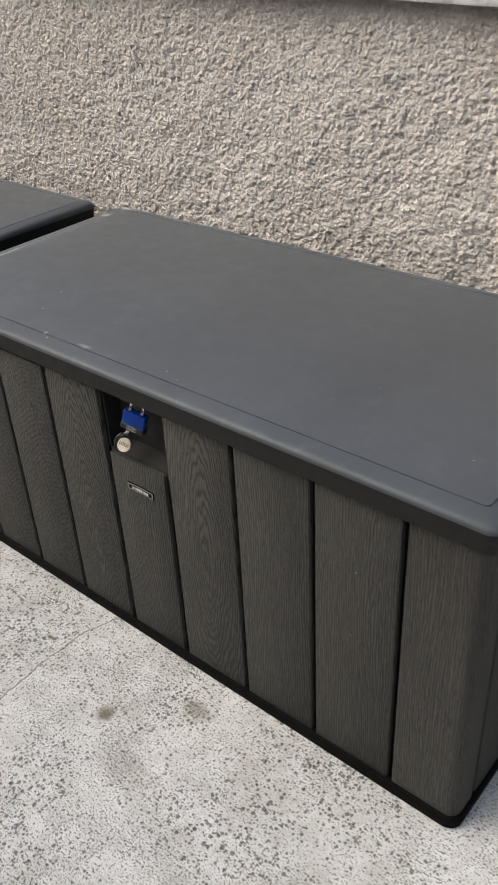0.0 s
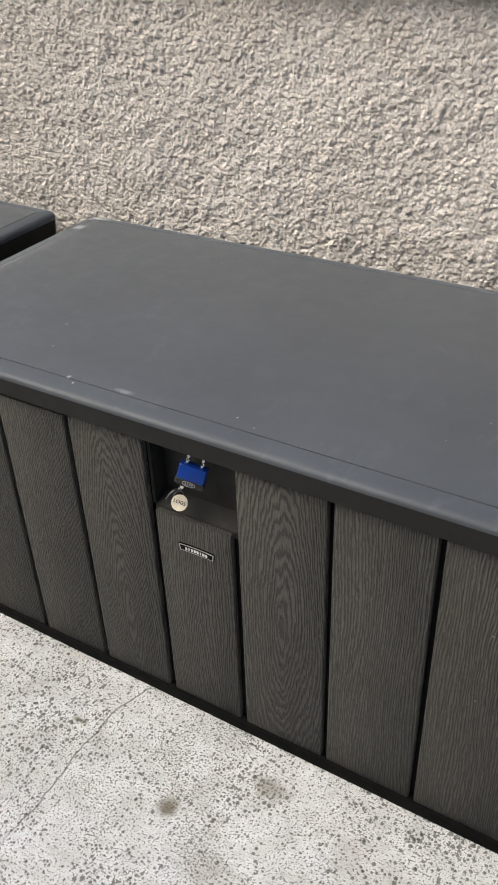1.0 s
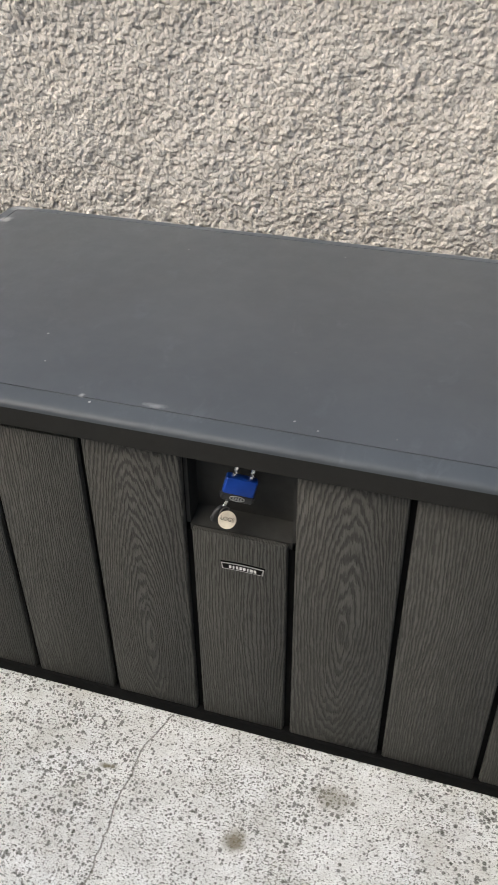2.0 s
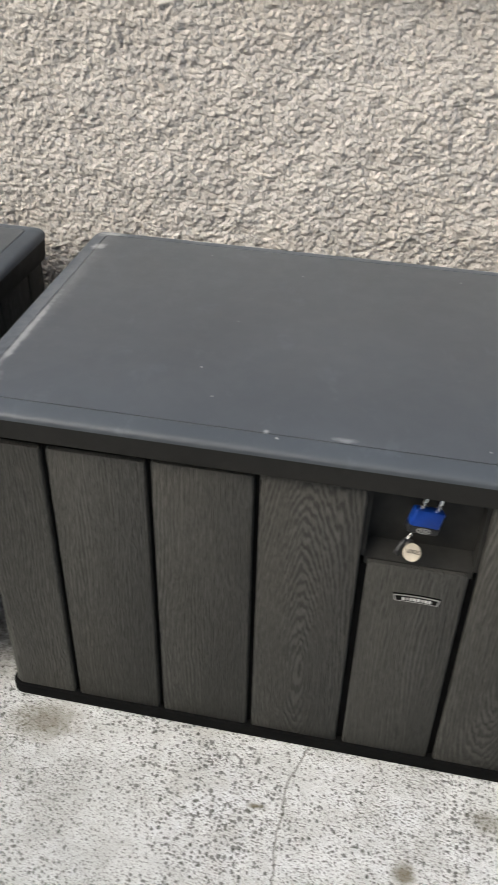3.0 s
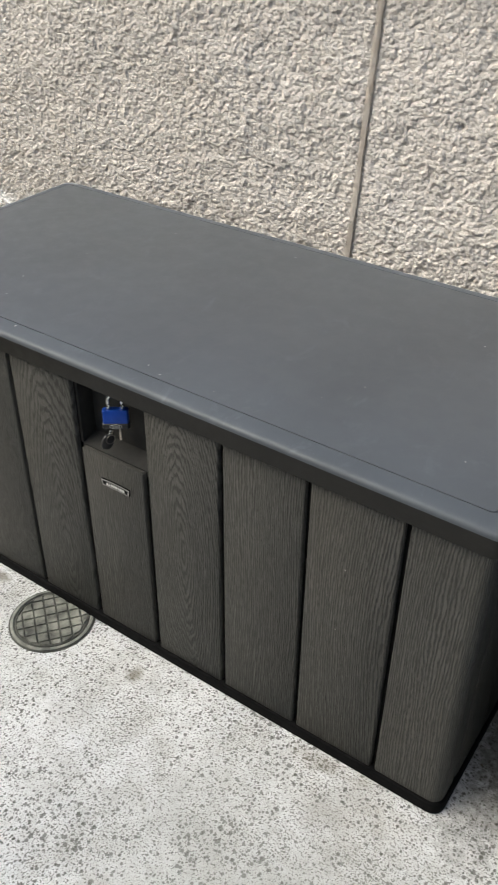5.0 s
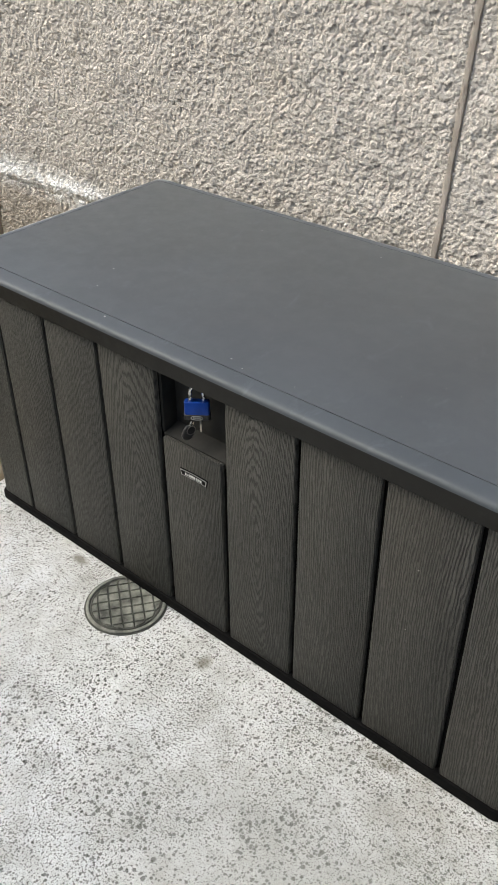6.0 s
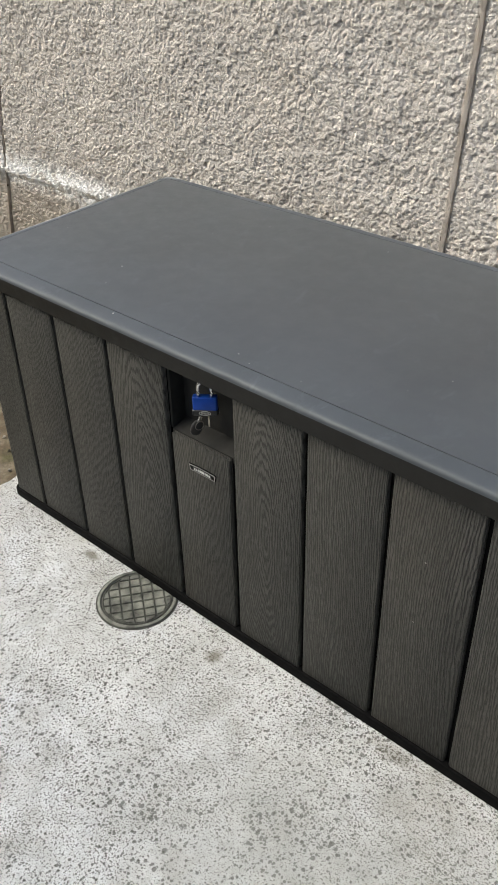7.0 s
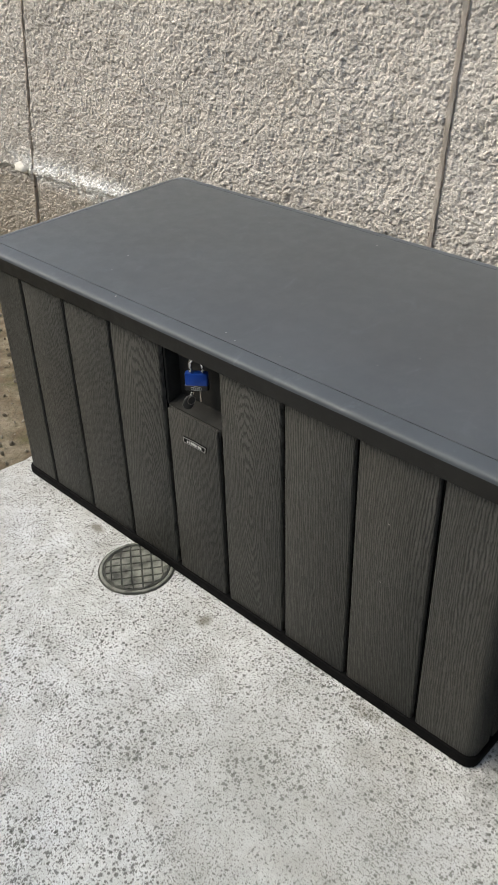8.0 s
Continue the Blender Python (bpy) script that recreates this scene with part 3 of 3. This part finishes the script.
def storage_box(x, y, PITCH, rise, lid_paint, label):
    """PITCH: groove to groove along the front, of nine planks. rise: how far the lid stands up at its left end."""
    HALF, EDGE = PITCH * 4.287, PITCH * 3.5
    box = thing("storage_box", x, y, 0.0, label, "storage box", "storage boxes along the wall")
    # black skirting rim
    rings = []
    for z, s in ((0.0, 0.002), (0.003, 0.0), (0.020, 0.0), (0.0245, 0.002), (0.026, 0.006)):
        rings.append([(px, py, z) for px, py in rounded(-HALF - 0.006 + s, HALF + 0.006 - s, -0.007 + s, DEEP + 0.007 - s, 0.026)])
    part("base_rim", loft(rings), BLACK, box, "black plastic base rim")
    # dark core seen in the grooves, open at the lock
    bm = bmesh.new()
    t = 0.011
    box_into(bm, -HALF + t, HALF - t, 0.075, DEEP - t, 0.018, 0.606)
    part("body", bm, BLACK, box, "black plastic body behind the planks", 0)
    for x0, x1, z1 in ((-HALF + t, -PITCH / 2 - 0.004, 0.606), (PITCH / 2 + 0.004, HALF - t, 0.606), (-PITCH / 2 - 0.004, PITCH / 2 + 0.004, 0.458)):
        bm = bmesh.new()
        box_into(bm, x0, x1, t, 0.075, 0.018, z1)
        part("front_web", bm, BLACK, box, "", 0)
    # front planks
    tops = [0.588 + rise * 1.6, 0.590 + rise * 1.4, 0.596 + rise, 0.616, 0.471, 0.616, 0.616, 0.616, 0.616]
    wrap = 0.062
    for i, top in enumerate(tops):
        a, b = -EDGE + (i - 1) * PITCH + GAP, -EDGE + i * PITCH - GAP
        if i == 0:
            bm = concave_prism(corner_outline(-1, b, -HALF, wrap), 0.024, top)
        elif i == 8:
            bm = concave_prism(corner_outline(1, a, HALF, wrap), 0.024, top)
        elif i == 4:
            bm = prism(plank_outline(a + 0.003, b - 0.003, 0.0, 0.012), 0.024, top, 0.003)
        else:
            bm = prism(plank_outline(a, b, 0.0, 0.012), 0.024, top, 0.002)
        part("plank", bm, {5: PLANK_KNOT, 3: PLANK_SIDE_KNOT}.get(i, PLANK), box)
    # side planks, the middle one with a hand hole
    for side in (-1, 1):
        lo, hi = sorted((side * (HALF - 0.012), side * HALF))
        for y0, y1 in ((0.070, 0.196), (0.204, 0.432), (0.440, 0.566), (0.574, DEEP)):
            if y0 != 0.204:
                part("plank", prism(plank_outline(lo, hi, y0, y1), 0.024, 0.610), PLANK, box)
                continue
            def loop(px, ya, yb, za, zb):
                return [(px, ya, za), (px, yb, za), (px, yb, zb), (px, ya, zb)]
            outer, hole = (y0, y1, 0.024, 0.610), (0.285, 0.395, 0.500, 0.566)
            bm = loft([loop(hi, *outer), loop(hi, *hole), loop(lo, *hole), loop(lo, *outer), loop(hi, *outer)], False, False)
            bmesh.ops.remove_doubles(bm, verts=bm.verts, dist=1e-6)
            part("plank", bm, PLANK, box, "side plank with a hand hole", 0)
            part("grip", prism(rounded(min(lo, hi) - 0.001, max(lo, hi) + 0.002, 0.283, 0.397, 0.002, 3), 0.560, 0.570), BLACK, box, "black moulded hand grip")
    # back
    part("back_panel", prism(rounded(-HALF + 0.012, HALF - 0.012, DEEP - 0.012, DEEP, 0.005, 3), 0.024, 0.610), PLANK, box)
    # lining of the lock recess
    bm = bmesh.new()
    w = PITCH / 2 + 0.004
    box_into(bm, -w, w, 0.048, 0.0535, 0.460, 0.612)
    part("recess_back", bm, LINER, box, "dark grey lining of the lock recess", 0)
    for x0, x1 in ((-w, -w + 0.006), (w - 0.006, w)):
        bm = bmesh.new()
        box_into(bm, x0, x1, 0.0125, 0.048, 0.472, 0.612)
        part("recess_side", bm, LINER, box, "", 0)
    bm = bmesh.new()
    for v in box_into(bm, -w + 0.006, w - 0.006, 0.011, 0.048, 0.459, 0.472):
        if v.co.z > 0.47 and v.co.y > 0.03:
            v.co.z += 0.010
    part("recess_shelf", bm, LINER, box, "", 0)
    # hasp tongue coming down from the lid
    part("hasp", prism(rounded(-0.020, 0.028, 0.030, 0.036, 0.002, 3), 0.588, 0.622), BLACK, box, "black hasp tongue with a hole")
    # lid: front lip, bevelled band, seam and crowned top
    rings = []
    for z, s in ((0.6130, 0.030), (0.6130, 0.0130), (0.6122, 0.0100), (0.6135, 0.0080), (0.6160, 0.0072), (0.6490, 0.0030), (0.6530, 0.0026), (0.6558, 0.0036), (0.6580, 0.0058), (0.6597, 0.0090), (0.6611, 0.0140), (0.6625, 0.0200), (0.6638, 0.0270),
                 (0.6650, 0.0360), (0.6628, 0.0365), (0.6628, 0.0374), (0.6636, 0.0376), (0.6654, 0.0381), (0.6662, 0.075), (0.6675, 0.16), (0.6685, 0.26)):
        ring = []
        for px, py in rounded(-HALF - 0.018 + s, HALF + 0.018 - s, -0.021 + s, 0.664 - s, max(0.024 - 0.4 * s, 0.006), 7):
            lift = rise * min(1.0, max(0.0, (0.25 - px) / 0.95))
            ring.append((px, py, z + lift + 0.016 * (py + 0.021) / 0.685 * min(1.0, max(0.0, (z - 0.63) / 0.03))))
        rings.append(ring)
    lid = part("lid", loft(rings[5:16], False, True), lid_paint[0], box, "dark grey moulded lid with a fine seam", 28)
    part("lip", loft(rings[:6], True, False), LIP, lid, "lip hanging over the planks, its shade painted into a darker tone", 28)
    part("lid_panel", loft(rings[15:], False, True), lid_paint[1], lid, "weathered grey top panel with specks of grit", 28)
    # maker's badge on the middle plank: plate, silver border and plain marks
    def plate(w, h, bow, y0, y1, skew=0.0020):
        n = 9
        up = [(-w / 2 - skew + (w + 2 * skew) * i / n, h / 2 + bow * math.sin(math.pi * i / n)) for i in range(n + 1)]
        down = [(w / 2 - (w) * i / n, -h / 2 + bow * 0.6 * math.sin(math.pi * i / n)) for i in range(n + 1)]
        ring = up + down
        return loft([[(px, yy, pz) for px, pz in ring] for yy in (y1, y0)])
    badge = part("badge", plate(0.068, 0.0145, 0.0018, -0.0025, 0.0005), BLACK, box, "small black badge with a silver border")
    badge.location = (0.006, 0.0, 0.411)
    part("border", plate(0.0660, 0.0132, 0.0017, -0.0029, -0.002), SILVER, badge)
    part("field", plate(0.0615, 0.0094, 0.0016, -0.0033, -0.0025), BLACK, badge)
    bm = bmesh.new()
    for i, wd in enumerate((0.0036, 0.0022, 0.0036, 0.0040, 0.0040, 0.0022, 0.0048, 0.0038)):
        cx = -0.0195 + i * 0.0057
        lift = 0.0012 * math.sin(math.pi * (i + 0.5) / 8)
        box_into(bm, cx - wd / 2, cx + wd / 2, -0.0038, -0.0030, -0.0028 + lift, 0.0030 + lift)
    part("mark", bm, PRINT, badge, "row of plain silver marks", 0)
    return box


A_X, B_X, FRONT = -0.0525, -1.6265, 0.872
storage_box(A_X, FRONT, 0.1655, 0.006, (RIM_LOGS, PANEL_LOGS), "dark grey wood-grain plastic storage box with scuffed lid edge")
storage_box(B_X, FRONT, 0.1687, 0.021, (RIM_PLAIN, PANEL_PLAIN), "dark grey wood-grain plastic storage box beside a round drain cover")


# ---- padlocks ----
def letters(text, size, depth):
    cu = bpy.data.curves.new("lettering", "FONT")
    cu.body, cu.size, cu.extrude, cu.align_x, cu.align_y = text, size, depth, "CENTER", "CENTER"
    ob = new("lettering", cu)
    me = bpy.data.meshes.new_from_object(ob.evaluated_get(bpy.context.evaluated_depsgraph_get()))
    bpy.data.objects.remove(ob)
    return me


def padlock(m, tag_pose, label):
    """Hangs from its shackle; local x across, z up, -y towards the viewer. The body's top middle is the origin."""
    lock = thing("padlock", 0, 0, 0, label, "padlock", "padlocks on the boxes", m)
    w, d = 0.0235, 0.0085
    rings = [[(px, py, z) for px, py in rounded(-w + s, w - s, -d + s, d - s, 0.004, 4)] for z, s in ((-0.027, 0), (-0.002, 0), (-0.0006, 0.0008), (0.0, 0.0025))]
    body = part("body", loft(rings), BLUE, lock, "bright blue metal lock body")
    rings = [[(px, py, z) for px, py in rounded(-w - 0.0015 + s, w + 0.0015 - s, -d - 0.0015 + s, d + 0.0015 - s, 0.005, 4)]
             for z, s in ((-0.0395, 0.004), (-0.0380, 0.001), (-0.0365, 0), (-0.0275, 0), (-0.0265, 0.001))]
    bumper = part("bumper", loft(rings), RUBBER, lock, "black plastic bumper")
    oval = [(0.0105 * math.cos(a) * (1.0 if abs(math.cos(a)) < 0.8 else 1.05), 0.0042 * math.sin(a)) for a in (2 * math.pi * k / 20 for k in range(20))]
    emblem = part("emblem", tube([(px, -d - 0.0018, -0.0322 + pz) for px, pz in oval], 0.0007, 6, True), SILVER, bumper, "pale oval outline")
    bm = bmesh.new()
    for k in range(4):
        cx = -0.0055 + 0.0037 * k
        box_into(bm, cx - 0.0012, cx + 0.0012, -d - 0.0022, -d - 0.0012, -0.0342, -0.0302)
    part("mark", bm, SILVER, bumper, "plain pale marks", 0)
    arch = [(-0.0125, 0, -0.004)] + [(-0.0125, 0, 0.006 * k) for k in range(3)]
    arch += [(-0.0125 * math.cos(radians(15 * k)), 0, 0.018 + 0.0125 * math.sin(radians(15 * k))) for k in range(1, 12)]
    arch += [(0.0125, 0, 0.006 * k) for k in (2, 1, 0)] + [(0.0125, 0, -0.004)]
    part("shackle", tube(arch, 0.0036, 12), STEEL, lock, "bright steel shackle")
    # the key left in the lock, with its black head, ring and tag
    key = part("key", prism(rounded(-0.004, 0.004, -0.001, 0.001, 0.0009, 3), -0.058, -0.044), STEEL, lock, "steel key in the lock")
    rings = [[(px, py, z) for px, py in rounded(-0.0125 + s, 0.0125 - s, -0.0035, 0.0035, 0.003, 4)] for z, s in ((-0.084, 0.006), (-0.079, 0.001), (-0.066, 0.0), (-0.058, 0.003), (-0.056, 0.006))]
    head = part("key_head", loft(rings), RUBBER, key, "black plastic key head")
    key.matrix_local = Matrix.Translation((-0.010, 0, -0.045)) @ pose(0, 0, 0, 0, 24, 35) @ Matrix.Translation((0, 0, 0.045))
    loop = [(0.009 * math.cos(a), 0, 0.009 * math.sin(a)) for a in (2 * math.pi * k / 24 for k in range(24))]
    ring = part("key_ring", tube(loop, 0.0008, 6, True), DULL_STEEL, lock, "thin dull steel key ring")
    ring.matrix_local = pose(-0.012, -0.007, -0.062, 0, 0, 40)
    disc = [(0.0135 * math.cos(a), 0.0135 * math.sin(a)) for a in (2 * math.pi * k / 36 for k in range(36))]
    tag = part("key_tag", prism(disc, -0.0016, 0.0016, 0.0006), TAGWOOD, lock, "round pale wooden key tag")
    tag.matrix_local = tag_pose
    me = letters("LOGS", 0.0082, 0.0004)
    me.materials.append(BURNT)
    word = new("lettering", me)
    word.parent = tag
    word.location = (0, 0.001, 0.0019)
    return lock


padlock(pose(-0.050, 0.889, 0.575, -4, 15, 16), pose(-0.006, -0.016, -0.068, 58, 0, -4), "blue padlock with black bumper and a wooden key tag")
padlock(pose(B_X + 0.006, 0.889, 0.577, 0, 0, 36), pose(0.004, 0.008, -0.058, 90, 0, 100), "blue padlock with black bumper and a dangling key")


# ---- drain cover ----
def drain(cx, cy, r, turn):
    lid = thing("drain_cover", cx, cy, 0.0, "round weathered iron drain cover with raised square pads", "drain cover", m=pose(cx, cy, 0.001, 0, 0, turn))
    def ringed(profile, n=64):
        rings = [[(rr * math.cos(2 * math.pi * k / n), rr * math.sin(2 * math.pi * k / n), z) for k in range(n)] for rr, z in profile]
        return loft(rings, False, False)
    part("frame_ring", ringed(((r, -0.006), (r, 0.003), (r - 0.002, 0.004), (r - 0.006, 0.004), (r - 0.0075, 0.002), (r - 0.0075, -0.006))), IRON_RING, lid, "iron frame ring", 30)
    plate = ringed(((r - 0.0105, -0.006), (r - 0.0105, 0.0022), (r - 0.0115, 0.003), (r - 0.0128, 0.003), (r - 0.0138, 0.0012), (0.0005, 0.0012)))
    base = part("plate", plate, IRON_DARK, lid, "dark iron plate", 30)
    part("gap", ringed(((r + 0.004, -0.004), (r + 0.004, 0.0004), (r - 0.001, 0.0004), (r - 0.001, -0.004))), IRON_DARK, lid, "dirty joint round the frame")
    part("gasket", ringed(((r - 0.0108, -0.004), (r - 0.0108, 0.0008), (r - 0.007, 0.0008), (r - 0.007, -0.004))), IRON_DARK, lid, "dark joint round the plate")
    bm = bmesh.new()
    pitch, size, lim = 0.0250, 0.0112, r - 0.0135
    for i in range(-4, 5):
        for j in range(-4, 5):
            x0, x1, y0, y1 = i * pitch - size, i * pitch + size, j * pitch - size, j * pitch + size
            poly = [(x0, y0), (x1, y0), (x1, y1), (x0, y1)]
            poly = [p if math.hypot(*p) < lim else (p[0] * lim / math.hypot(*p), p[1] * lim / math.hypot(*p)) for p in poly]
            if math.hypot(i * pitch, j * pitch) > lim + 0.002:
                continue
            low = [bm.verts.new((px, py, 0.001)) for px, py in poly]
            mx, my = sum(p[0] for p in poly) / 4, sum(p[1] for p in poly) / 4
            high = [bm.verts.new((mx + (px - mx) * 0.88, my + (py - my) * 0.88, 0.0042)) for px, py in poly]
            for k in range(4):
                bm.faces.new((low[k], low[(k + 1) % 4], high[(k + 1) % 4], high[k]))
            bm.faces.new(high)
    part("pad", bm, IRON, base, "raised square pads", 0)["kind"] = "stuff"
    return lid


drain(-1.798, 0.808, 0.0910, 53)


# ---- small things on the ground ----
def lump(name, x, y, z, r, seed, material, label, category, squash=0.7):
    bm = bmesh.new()
    bmesh.ops.create_icosphere(bm, subdivisions=3, radius=r)
    for v in bm.verts:
        v.co *= 1 + 0.35 * noise.noise(v.co / r * 1.3 + Vector((seed, 0, 0)))
        v.co.z *= squash
    ob = new(name, mesh_of(name, bm, material, 60))
    ob.location = (x, y, z)
    return tagged(ob, label, category)


def litter(count, x0, x1, y0, y1, ground, most, seed, label):
    """Loose grit and bits of leaf."""
    rng = random.Random(seed)
    bm = bmesh.new()
    for k in range(count):
        x, y = rng.uniform(x0, x1), rng.uniform(y0, y1)
        size = rng.uniform(0.003, most)
        made = bmesh.ops.create_icosphere(bm, subdivisions=1, radius=size)["verts"]
        turn = Euler((rng.uniform(0, 6), rng.uniform(0, 6), rng.uniform(0, 6))).to_matrix()
        squash = Vector((1.0, rng.uniform(0.5, 1.0), rng.uniform(0.15, 0.8)))
        for v in made:
            v.co = turn @ (v.co * squash) + Vector((x, y, ground + size * 0.3))
    ob = new("gravel", mesh_of("gravel", bm, GRIT, 0))
    return tagged(ob, label, "gravel", kind="stuff")


litter(420, -3.7, -2.47, 0.75, 1.56, -0.043, 0.011, 11, "loose grit and leaf bits on bare soil")
litter(46, -0.885, -0.785, 0.98, 1.56, 0.001, 0.010, 12, "dark grit and leaf bits between the boxes")
lump("plaster_lump", -3.33, 1.602, 0.545, 0.032, 3.0, PLASTER, "pale lump of old lime plaster stuck on the wall", "plaster")
